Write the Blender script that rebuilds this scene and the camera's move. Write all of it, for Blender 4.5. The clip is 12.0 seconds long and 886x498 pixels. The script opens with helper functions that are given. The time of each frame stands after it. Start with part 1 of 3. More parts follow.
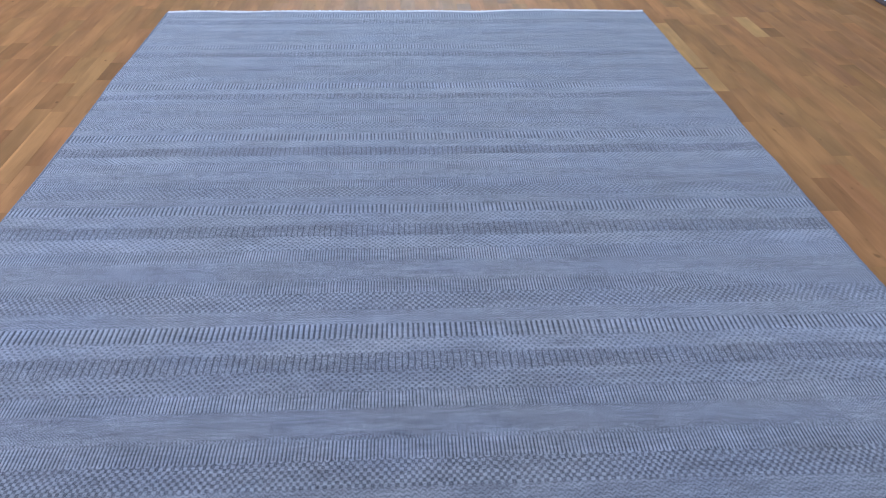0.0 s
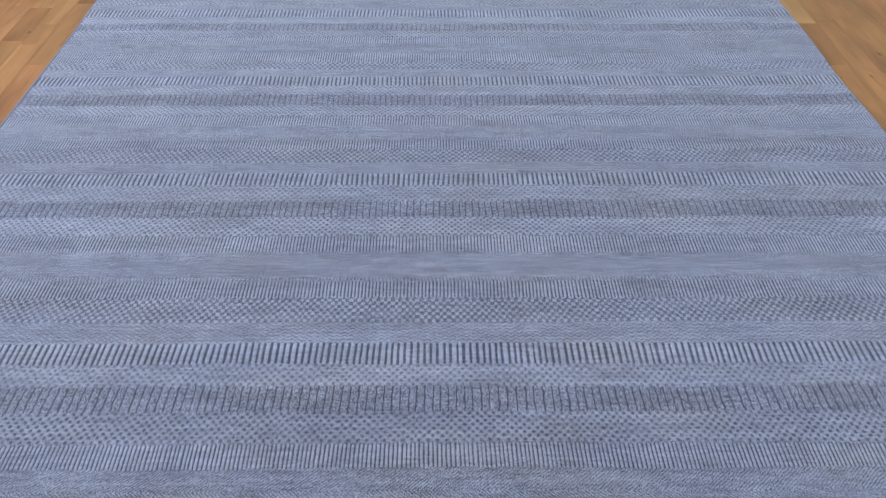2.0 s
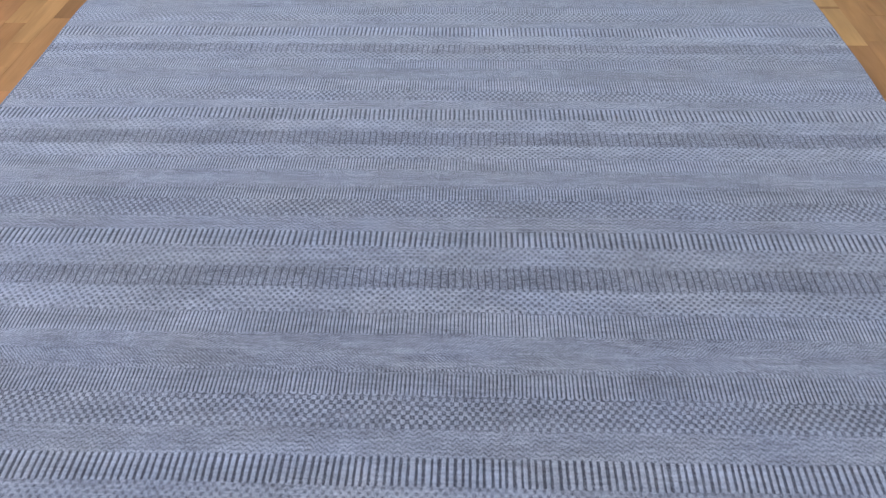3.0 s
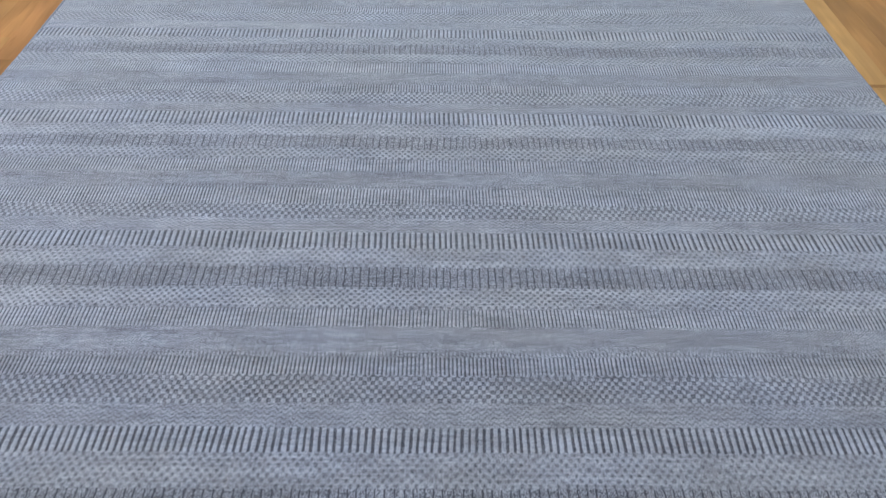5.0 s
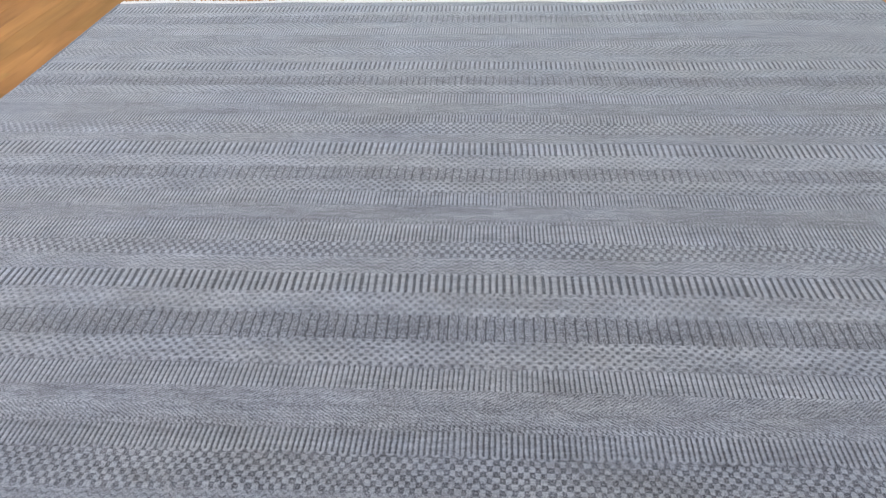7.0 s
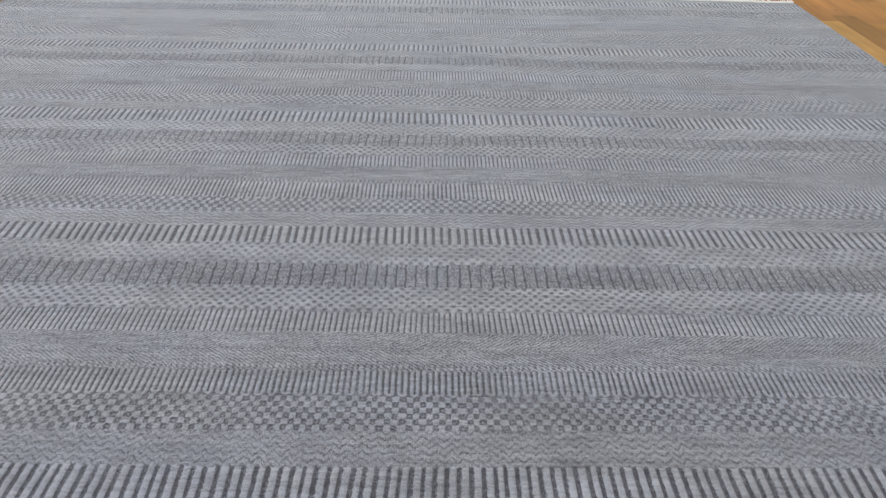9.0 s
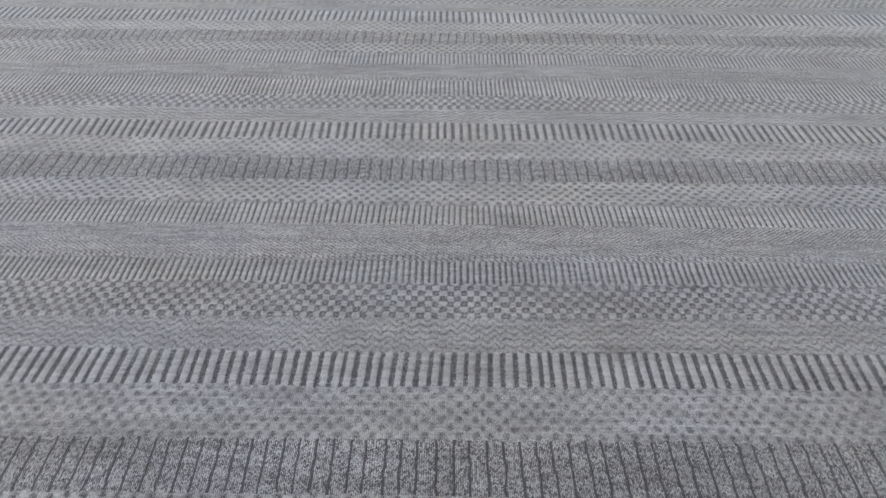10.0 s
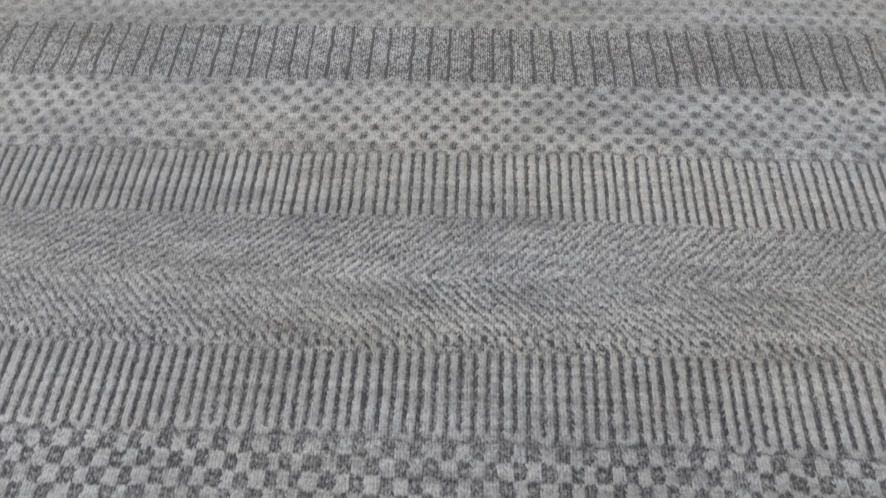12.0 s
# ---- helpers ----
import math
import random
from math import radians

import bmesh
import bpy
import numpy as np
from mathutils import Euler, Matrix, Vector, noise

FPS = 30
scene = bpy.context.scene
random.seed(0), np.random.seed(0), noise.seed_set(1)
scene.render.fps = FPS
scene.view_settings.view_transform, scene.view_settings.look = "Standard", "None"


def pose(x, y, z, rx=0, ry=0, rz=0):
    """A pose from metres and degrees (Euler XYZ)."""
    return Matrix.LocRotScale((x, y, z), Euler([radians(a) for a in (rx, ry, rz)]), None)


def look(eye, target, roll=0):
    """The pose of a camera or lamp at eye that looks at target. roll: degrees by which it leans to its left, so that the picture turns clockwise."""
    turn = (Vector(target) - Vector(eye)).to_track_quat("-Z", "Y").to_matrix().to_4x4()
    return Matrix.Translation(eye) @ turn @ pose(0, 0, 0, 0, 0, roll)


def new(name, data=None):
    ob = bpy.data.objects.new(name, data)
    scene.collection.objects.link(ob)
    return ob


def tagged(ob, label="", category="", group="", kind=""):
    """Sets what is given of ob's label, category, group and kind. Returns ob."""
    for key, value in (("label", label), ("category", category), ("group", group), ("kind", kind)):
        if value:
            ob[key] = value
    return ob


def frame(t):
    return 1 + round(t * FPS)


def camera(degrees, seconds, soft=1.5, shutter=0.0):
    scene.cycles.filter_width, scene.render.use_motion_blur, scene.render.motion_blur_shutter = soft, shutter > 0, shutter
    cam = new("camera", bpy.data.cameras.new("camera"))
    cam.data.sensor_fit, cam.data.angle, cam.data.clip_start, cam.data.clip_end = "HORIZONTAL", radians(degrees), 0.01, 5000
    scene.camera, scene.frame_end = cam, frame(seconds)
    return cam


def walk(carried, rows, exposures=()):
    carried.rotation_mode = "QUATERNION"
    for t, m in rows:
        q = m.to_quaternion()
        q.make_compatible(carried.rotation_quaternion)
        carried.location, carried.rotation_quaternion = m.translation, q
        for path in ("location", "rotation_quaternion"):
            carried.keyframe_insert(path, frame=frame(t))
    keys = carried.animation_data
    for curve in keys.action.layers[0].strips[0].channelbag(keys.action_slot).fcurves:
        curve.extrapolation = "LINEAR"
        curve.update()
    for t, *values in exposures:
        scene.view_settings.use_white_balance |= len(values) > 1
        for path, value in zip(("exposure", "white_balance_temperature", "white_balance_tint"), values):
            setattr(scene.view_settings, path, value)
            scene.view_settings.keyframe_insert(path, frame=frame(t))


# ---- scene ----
cam = camera(54.9, 12.0, soft=1.18, shutter=0.2)
PATH = [
    (0, (-0.069, -1.257, 1.403), (0.031, 0.446, 0.359), 0.8),
    (0.3, (-0.0178, -1.1853, 1.3922), (0.0298, 0.5121, 0.3354), -0.39),
    (0.5, (0.016, -1.154, 1.379), (0.027, 0.53, 0.301), -1.3),
    (0.8, (0.0378, -1.1084, 1.3773), (-0.0043, 0.5311, 0.2326), -2.2),
    (1, (0.036, -1.063, 1.382), (-0.023, 0.556, 0.209), -2.3),
    (1.3, (0.0291, -0.9858, 1.3719), (-0.0438, 0.6188, 0.1803), -2.12),
    (1.5, (0.023, -0.918, 1.365), (-0.058, 0.679, 0.164), -2.1),
    (1.8, (0.0062, -0.8031, 1.355), (-0.0391, 0.7805, 0.1342), -1.16),
    (2, (-0.006, -0.722, 1.35), (0.005, 0.846, 0.109), 0.1),
    (2.3, (0.0289, -0.6096, 1.3439), (0.0449, 0.9435, 0.0839), -0.01),
    (2.5, (0.061, -0.525, 1.345), (0.057, 1.021, 0.076), -0.4),
    (2.8, (0.0957, -0.4052, 1.3447), (0.0593, 1.1353, 0.0698), -0.54),
    (3, (0.105, -0.345, 1.339), (0.039, 1.193, 0.061), -0.9),
    (3.2, (0.098, -0.288, 1.338), (0.017, 1.244, 0.054), -0.8),
    (4.8, (-0.022, 0.21, 1.342), (-0.004, 1.738, 0.053), 0.7),
    (5, (-0.002, 0.292, 1.331), (0.016, 1.822, 0.043), 0.8),
    (5.2, (0.0182, 0.3684, 1.3247), (0.0334, 1.8972, 0.0353), 1.2),
    (5.5, (0.044, 0.468, 1.308), (0.042, 1.994, 0.015), 1.1),
    (5.8, (0.0391, 0.5407, 1.2648), (0.0014, 2.0653, -0.0291), 0.56),
    (6, (0.033, 0.571, 1.21), (-0.034, 2.105, -0.071), -0),
    (6.2, (0.0387, 0.5898, 1.1528), (-0.0553, 2.1406, -0.1067), -0.72),
    (6.5, (0.033, 0.601, 1.069), (-0.081, 2.185, -0.146), -1.5),
    (6.7, (0.03, 0.592, 1.013), (-0.096, 2.218, -0.146), -1.8),
    (8.3, (0.075, 0.587, 0.767), (0.049, 2.31, -0.248), 0.5),
    (8.5, (0.071, 0.586, 0.761), (0.077, 2.312, -0.249), 1),
    (8.8, (0.0675, 0.5818, 0.7509), (0.093, 2.3117, -0.2525), 1.36),
    (9, (0.068, 0.578, 0.738), (0.105, 2.31, -0.261), 1.3),
    (9.2, (0.0704, 0.5754, 0.7292), (0.1139, 2.2963, -0.2888), 1.28),
    (9.5, (0.062, 0.577, 0.708), (0.095, 2.268, -0.36), 1),
    (9.8, (0.0511, 0.576, 0.6872), (0.0519, 2.2359, -0.4284), 0.51),
    (10, (0.045, 0.576, 0.676), (0.031, 2.217, -0.467), 0.3),
    (10.2, (0.0403, 0.5731, 0.6579), (0.0129, 2.1923, -0.5157), 0.3),
    (10.5, (0.035, 0.572, 0.628), (-0.006, 2.14, -0.613), -0.1),
    (10.8, (0.0391, 0.5718, 0.6045), (-0.0138, 2.0847, -0.7025), -0.78),
    (11, (0.04, 0.572, 0.583), (-0.015, 2.048, -0.766), -1.1),
    (11.2, (0.0414, 0.5734, 0.566), (-0.0203, 2.0005, -0.8339), -1.4),
    (11.5, (0.041, 0.576, 0.53), (-0.026, 1.926, -0.944), -1.7),
    (11.8, (0.0395, 0.5748, 0.5067), (-0.0312, 1.8464, -1.0354), -1.71),
    (12, (0.038, 0.569, 0.486), (-0.029, 1.79, -1.096), -1),
]
EXPOSURES = [(0.0, -0.08, 4700, 17), (1.5, 0.02, 4950, 18), (2.5, 0.09, 5080, 18), (3.2, 0.13, 5150, 17), (5.5, 0.19, 5440, 12),
             (6.5, 0.20, 5640, 13), (8.5, 0.05, 5900, 13), (10.5, 0.04, 6190, 11), (12.0, 0.19, 6430, 9)]
walk(cam, [(t, look(eye, target, roll)) for t, eye, target, roll in PATH], EXPOSURES)

# ---- world, sky and lamps added in unseen windows ----
world = bpy.data.worlds.new("sky")
scene.world = world
world.use_nodes = True
wt = world.node_tree
sky = wt.nodes.new("ShaderNodeTexSky")
sky.sky_type, sky.sun_disc = "NISHITA", False
sky.sun_elevation, sky.sun_rotation = radians(40), radians(200)
wt.links.new(sky.outputs[0], wt.nodes["Background"].inputs[0])
wt.nodes["Background"].inputs[1].default_value = 0.1


def window_light(name, m, w, h, watts, colour):
    """An area lamp added in the opening of an unseen window."""
    d = bpy.data.lights.new(name, "AREA")
    d.shape, d.size, d.size_y, d.energy, d.color = "RECTANGLE", w, h, watts, colour
    ob = new(name, d)
    ob.matrix_world = m
    return ob


# room: x from west to east, y along the rug
X0, X1, Y0, Y1, CEIL = -5.0, 2.93, -4.2, 7.2, 2.7
SILL, HEAD = 0.7, 2.35
# windows out of view, added and placed to balance brightness over rug and floor
WEST_ADDED_WINDOWS = ((0.3, 2.0), (3.0, 2.0))        # centre y, width
EAST_ADDED_WINDOWS = ((0.4, 1.8),)
NORTH_ADDED_WINDOWS = ((0.1, 2.2),)
SOUTH_ADDED_WINDOWS = ((-2.4, 2.2), (1.2, 2.2))      # centre x, width
FLOOR_Z = -0.012
# tints of the added lamps; the north one greener for the rug's far end
SIDE_TINT, FAR_TINT, SOUTH_TINT = (0.94, 0.955, 0.99), (0.90, 1.0, 0.94), (0.93, 0.94, 1.0)
for (wy, ww), watts in zip(WEST_ADDED_WINDOWS, (106, 70)):
    window_light("window_light", look((X0 - 0.05, wy, (SILL + HEAD) / 2), (X0 + 1, wy, (SILL + HEAD) / 2)), ww - 0.1, HEAD - SILL - 0.1, watts, SIDE_TINT)
for wy, ww in EAST_ADDED_WINDOWS:
    window_light("window_light", look((X1 + 0.05, wy, (SILL + HEAD) / 2), (X1 - 1, wy, (SILL + HEAD) / 2)), ww - 0.1, HEAD - SILL - 0.1, 22, SIDE_TINT)
for wx, ww in NORTH_ADDED_WINDOWS:
    window_light("window_light", look((wx, Y1 + 0.05, (SILL + HEAD) / 2), (wx, Y1 - 1, (SILL + HEAD) / 2)), ww - 0.1, HEAD - SILL - 0.1, 108, FAR_TINT)
for (wx, ww), watts in zip(SOUTH_ADDED_WINDOWS, (36, 28)):
    window_light("window_light", look((wx, Y0 - 0.05, (SILL + HEAD) / 2), (wx, Y0 + 1, (SILL + HEAD) / 2)), ww - 0.1, HEAD - SILL - 0.1, watts, SOUTH_TINT)


# ---- materials ----
class Nodes:
    """A node tree with arithmetic written as calls."""

    def __init__(self, name):
        self.mat = bpy.data.materials.new(name)
        self.mat.use_nodes = True
        self.t = self.mat.node_tree
        self.bsdf = self.t.nodes["Principled BSDF"]

    def put(self, socket, value):
        if isinstance(value, bpy.types.NodeSocket):
            self.t.links.new(value, socket)
        elif value is not None:
            socket.default_value = value

    def m(self, op, a, b=None, c=None, clamp=False):
        n = self.t.nodes.new("ShaderNodeMath")
        n.operation, n.use_clamp = op, clamp
        for k, v in enumerate((a, b, c)):
            self.put(n.inputs[k], v)
        return n.outputs[0]

    def add(self, a, b): return self.m("ADD", a, b)
    def sub(self, a, b): return self.m("SUBTRACT", a, b)
    def mul(self, a, b): return self.m("MULTIPLY", a, b)
    def sin(self, a): return self.m("SINE", a)
    def abs(self, a): return self.m("ABSOLUTE", a)
    def fract(self, a): return self.m("FRACT", a)
    def floor(self, a): return self.m("FLOOR", a)

    def step(self, x, lo, hi, a=0.0, b=1.0):
        """a below lo, b above hi, smooth between."""
        n = self.t.nodes.new("ShaderNodeMapRange")
        n.interpolation_type = "SMOOTHSTEP"
        for k, v in enumerate((x, lo, hi, a, b)):
            self.put(n.inputs[k], v)
        return n.outputs[0]

    def scaled(self, vec, s, offset=None):
        n = self.t.nodes.new("ShaderNodeVectorMath")
        n.operation = "MULTIPLY_ADD"
        self.put(n.inputs[0], vec)
        n.inputs[1].default_value = s
        if offset is not None:
            self.put(n.inputs[2], offset)
        return n.outputs[0]

    def noise(self, vec, scale=1.0, detail=2.0, rough=0.5):
        n = self.t.nodes.new("ShaderNodeTexNoise")
        self.put(n.inputs["Vector"], vec)
        n.inputs["Scale"].default_value, n.inputs["Detail"].default_value, n.inputs["Roughness"].default_value = scale, detail, rough
        return n.outputs[0]

    def mix(self, f, a, b):
        n = self.t.nodes.new("ShaderNodeMix")
        n.data_type = "RGBA"
        self.put(n.inputs[0], f)
        self.put(n.inputs[6], (*a, 1) if isinstance(a, tuple) else a)
        self.put(n.inputs[7], (*b, 1) if isinstance(b, tuple) else b)
        return n.outputs[2]

    def times(self, col, val):
        n = self.t.nodes.new("ShaderNodeVectorMath")
        n.operation = "SCALE"
        self.put(n.inputs[0], col)
        self.put(n.inputs[3], val)
        return n.outputs[0]

    def ramp(self, f, stops):
        n = self.t.nodes.new("ShaderNodeValToRGB")
        self.put(n.inputs[0], f)
        e = n.color_ramp.elements
        while len(e) < len(stops):
            e.new(0.5)
        for el, (p, c) in zip(e, stops):
            el.position, el.color = p, (*c, 1)
        return n.outputs[0]

    def coords(self, which="Object"):
        return self.t.nodes.new("ShaderNodeTexCoord").outputs[which]

    def split(self, vec):
        n = self.t.nodes.new("ShaderNodeSeparateXYZ")
        self.put(n.inputs[0], vec)
        return n.outputs

    def bump(self, h, strength, distance):
        n = self.t.nodes.new("ShaderNodeBump")
        n.inputs["Strength"].default_value, n.inputs["Distance"].default_value = strength, distance
        self.put(n.inputs["Height"], h)
        self.put(self.bsdf.inputs["Normal"], n.outputs[0])

    def base(self, col, rough, **more):
        self.put(self.bsdf.inputs["Base Color"], col)
        self.put(self.bsdf.inputs["Roughness"], rough)
        for k, v in more.items():
            self.put(self.bsdf.inputs[k.replace("_", " ")], v)
        return self.mat


# width of one repeat of each pattern
PERIOD = {"broad": 0.0143, "faint": 0.0172, "lined": 0.0174, "dotted": 0.0172, "looped": 0.0086, "twill": 0.0172, "narrow": 0.0086, "checked": 0.0172, "zigzag": 0.0172, "plain": 0.0172}
WOOL_DARK, WOOL_LIGHT = (0.043, 0.045, 0.055), (0.412, 0.431, 0.448)


def wool(kind):
    """Hand-knotted wool: two yarns laid out in a pattern, with uneven dye and a streaky pile."""
    n = Nodes("wool_" + kind)
    ob = n.coords()
    uv = n.split(n.coords("UV"))
    u, v = uv[0], uv[1]
    span = n.t.nodes.new("ShaderNodeUVMap")
    span.uv_map = "span"
    ends = n.split(span.outputs[0])
    fuzz = n.sub(n.noise(n.scaled(ob, (430, 240, 1)), 1, 2), 0.5)
    fuzz_b = n.sub(n.noise(n.scaled(ob, (75, 32, 1), (7, 3, 0)), 1, 2), 0.5)
    xy = n.split(ob)
    # single knots: columns on the warps, the two legs of each knot leaning together
    wob = n.mul(n.sub(n.noise(n.scaled(ob, (40, 40, 1), (2, 6, 0)), 1, 1), 0.5), 1.2)
    kx = n.mul(u, 9.0) if kind == "lined" else n.add(n.mul(xy[0], 1 / 0.0021), wob)
    col_no = n.floor(kx)
    legs = n.abs(n.sub(n.fract(n.mul(kx, 0.5)), 0.5))
    ky = n.add(n.add(n.mul(xy[1], 1 / 0.0021), n.mul(legs, 2.0)), wob)
    cell = n.t.nodes.new("ShaderNodeCombineXYZ")
    n.put(cell.inputs[0], col_no)
    n.put(cell.inputs[1], n.floor(ky))
    white = n.t.nodes.new("ShaderNodeTexWhiteNoise")
    white.noise_dimensions = "2D"
    n.put(white.inputs["Vector"], cell.outputs[0])
    knot = n.sub(white.outputs["Value"], 0.5)
    # rounded knot, used as height and as shade painted into the gaps
    bead = n.mul(n.sin(n.mul(n.fract(kx), math.pi)), n.m("POWER", n.sin(n.mul(n.fract(ky), math.pi)), 0.5))
    fine = 1.5 if kind in ("narrow", "looped") else 1.0
    uf = n.add(u, n.add(n.mul(fuzz, 0.14 if kind == "broad" else 0.22 * fine), n.add(n.mul(fuzz_b, 0.16 * fine), n.mul(knot, 0.06))))
    if kind == "broad":
        d = n.abs(n.sub(n.fract(uf), 0.5))
        mask = n.step(d, 0.11, 0.31, -0.02, 1.04)
    elif kind in ("narrow", "looped"):
        # upright lines; in the looped band each pair is joined by an arch at its far end
        if kind == "looped":
            x = n.mul(n.abs(n.sub(n.fract(n.mul(uf, 0.5)), 0.5)), 2.0)
            top = n.m("MAXIMUM", n.sub(0.62, n.add(v, n.mul(fuzz_b, 0.9))), 0.0)
            d = n.m("SQRT", n.add(n.mul(x, x), n.mul(top, top)))
            mask = n.step(n.abs(n.sub(d, 0.5)), 0.06, 0.30, 0.02, 1.0)
            mask = n.add(0.5, n.mul(n.sub(mask, 0.5), n.step(v, 0.1, 1.1, 0.5, 1.0)))
        else:
            # light stripes joined in pairs by a bow at the near end, round the shorter dark bar
            e = n.mul(n.abs(n.sub(n.fract(n.mul(n.sub(uf, 0.5), 0.5)), 0.5)), 2.0)
            low = n.m("MAXIMUM", n.sub(0.95, n.add(n.mul(ends[1], 1 / PERIOD["narrow"]), n.mul(fuzz_b, 1.2))), 0.0)
            q = n.m("SQRT", n.add(n.mul(e, e), n.mul(low, low)))
            mask = n.step(n.abs(n.sub(q, 0.5)), 0.13, 0.44, 1.0, 0.06)
            mask = n.add(0.5, n.mul(n.sub(mask, 0.5), n.step(ends[1], 0.0, 0.012, 0.62, 1.0)))
    elif kind == "lined":
        d = n.abs(n.sub(n.fract(n.add(u, n.add(n.mul(fuzz, 0.10), n.add(n.mul(fuzz_b, 0.16), n.mul(n.sub(n.noise(n.scaled(ob, (70, 55, 1), (9, 2, 0)), 1, 1), 0.5), 0.30))))), 0.5))
        line = n.step(d, 0.035, 0.13)
        # knots differ in yarn; bead paints shade between them
        mask = n.add(n.add(0.51, n.mul(knot, 0.70)), n.mul(n.sub(bead, 0.5), 0.45))
    elif kind in ("dotted", "faint"):
        row = n.m("MODULO", n.floor(v), 2.0)
        du = n.mul(n.sub(n.fract(n.add(uf, n.mul(row, 0.5))), 0.5), 1.1)
        dv = n.mul(n.sub(n.fract(v), 0.5), 0.52)
        d = n.add(n.m("SQRT", n.add(n.mul(du, du), n.mul(dv, dv))), n.mul(fuzz, 0.16))
        d = n.add(d, n.mul(fuzz_b, 0.10))
        mask = n.step(d, 0.07, 0.40, 0.18, 0.86) if kind == "dotted" else n.step(d, 0.08, 0.38, 0.33, 0.82)
    elif kind == "checked":
        sx, sy = n.sin(n.mul(uf, 2 * math.pi)), n.sin(n.mul(v, math.pi))
        ring = n.add(n.mul(sx, sy), n.mul(fuzz_b, 0.2))
        val = n.mul(n.step(sx, -0.55, 0.55, -1.0, 1.0), n.step(sy, -0.60, 0.60, -1.0, 1.0))
        val = n.add(val, n.add(n.mul(fuzz_b, 0.5), n.mul(knot, 0.4)))
        light = n.step(val, -0.85, 0.85, 0.20, 0.86)
        # a light knot in the middle of each dark check
        mask = n.add(light, n.step(n.mul(ring, -1.0), 0.80, 1.0, 0.0, 0.32))
    elif kind == "zigzag":
        tri = n.abs(n.sub(n.fract(uf), 0.5))
        ph = n.add(n.add(v, n.mul(tri, 1.45)), n.add(n.mul(fuzz, 0.40), n.mul(fuzz_b, 0.45)))
        mask = n.step(n.abs(n.sub(n.fract(ph), 0.5)), 0.02, 0.30, 0.38, 0.76)
    elif kind == "twill":
        fold = n.abs(n.sub(v, 2.9))
        ph = n.add(n.sub(n.mul(u, 4.2 * math.pi), n.mul(fold, 14.6)), n.add(n.mul(fuzz, 2.2), n.add(n.mul(fuzz_b, 2.6), n.mul(knot, 1.2))))
        wave = n.add(n.mul(n.sin(ph), 0.5), 0.5)
        mask = n.add(n.add(0.32, n.mul(wave, 0.48)), n.mul(knot, 0.24))
        mask = n.add(mask, n.mul(n.sub(n.noise(n.scaled(ob, (8, 48, 1)), 1, 4, 0.6), 0.5), 0.45))
        # one row of short upright ticks before the stripes begin
        tick = n.step(n.abs(n.sub(n.fract(n.add(n.mul(u, 2.0), n.mul(fuzz_b, 0.3))), 0.5)), 0.12, 0.36, -0.26, 0.22)
        inside = n.mul(n.step(ends[1], 0.003, 0.006), n.step(ends[1], 0.011, 0.016, 1.0, 0.0))
        mask = n.add(mask, n.mul(tick, inside))
    else:
        mask = n.add(0.62, n.mul(fuzz_b, 0.5))
    # yarn ends drawn along the length, and dye that changes from row to row
    yarn = n.noise(n.scaled(ob, (540, 420, 1), (3, 5, 0)), 1, 3, 0.75)
    # neighbouring bands run into one another over a knot or two
    edge = n.add(n.m("MINIMUM", ends[0], ends[1]), n.mul(knot, 0.003))
    mask = n.add(0.5, n.mul(n.sub(mask, 0.5), n.step(edge, -0.001, 0.0035, 0.45, 1.0)))
    # the pile lies now open, now closed, so the pattern fades and returns along a band
    lie = n.step(n.noise(n.scaled(ob, (7, 15, 1), (1, 9, 0)), 1, 3, 0.6), 0.30, 0.68, 0.66, 1.14)
    mask = n.add(0.53, n.mul(n.sub(mask, 0.53), lie))
    rows = n.noise(n.scaled(ob, (26, 330, 1), (5, 1, 0)), 1, 2)
    dye = n.noise(n.scaled(ob, (2.6, 24, 1)), 1, 3)
    patch = n.noise(n.scaled(ob, (5.2, 9.0, 1)), 1, 4, 0.6)
    m2 = n.m("ADD", n.add(n.mul(mask, 0.98), 0.0), n.mul(n.sub(yarn, 0.5), 1.75), clamp=True)
    # the bead term paints shade between knots into the colour
    m2 = n.m("ADD", m2, n.add(n.mul(n.sub(rows, 0.5), 0.40), n.add(n.mul(knot, 0.42), n.mul(n.sub(bead, 0.5), 0.22))), clamp=True)
    if kind == "lined":
        m2 = n.mul(m2, n.add(0.03, n.mul(line, 0.97)))
    col = n.mix(m2, WOOL_DARK, WOOL_LIGHT)
    blue = n.mix(n.step(n.noise(n.scaled(ob, (2.4, 7, 1), (4, 8, 0)), 1, 3), 0.30, 0.70), (1.014, 1.0, 0.975), (0.980, 0.993, 1.045))
    tint = n.t.nodes.new("ShaderNodeVectorMath")
    tint.operation = "MULTIPLY"
    n.put(tint.inputs[0], col)
    n.put(tint.inputs[1], blue)
    shade = n.add(n.step(dye, 0.28, 0.72, 0.87, 1.12), n.add(n.step(patch, 0.3, 0.7, -0.10, 0.10), n.step(n.noise(n.scaled(ob, (18, 130, 1)), 1, 4, 0.7), 0.3, 0.7, -0.22, 0.22)))
    # each band's yarn comes from a dye lot of its own
    lot = n.step(n.t.nodes.new("ShaderNodeObjectInfo").outputs["Random"], 0.0, 1.0, 0.94, 1.06)
    col = n.times(tint.outputs[0], n.mul(shade, lot))
    n.bump(n.add(n.mul(mask, 0.5), n.add(n.mul(yarn, 1.6), n.mul(bead, 0.35))), 0.6, 0.0018)
    return n.base(col, 0.92, Sheen_Weight=0.42, Sheen_Roughness=0.5, Specular_IOR_Level=0.1)


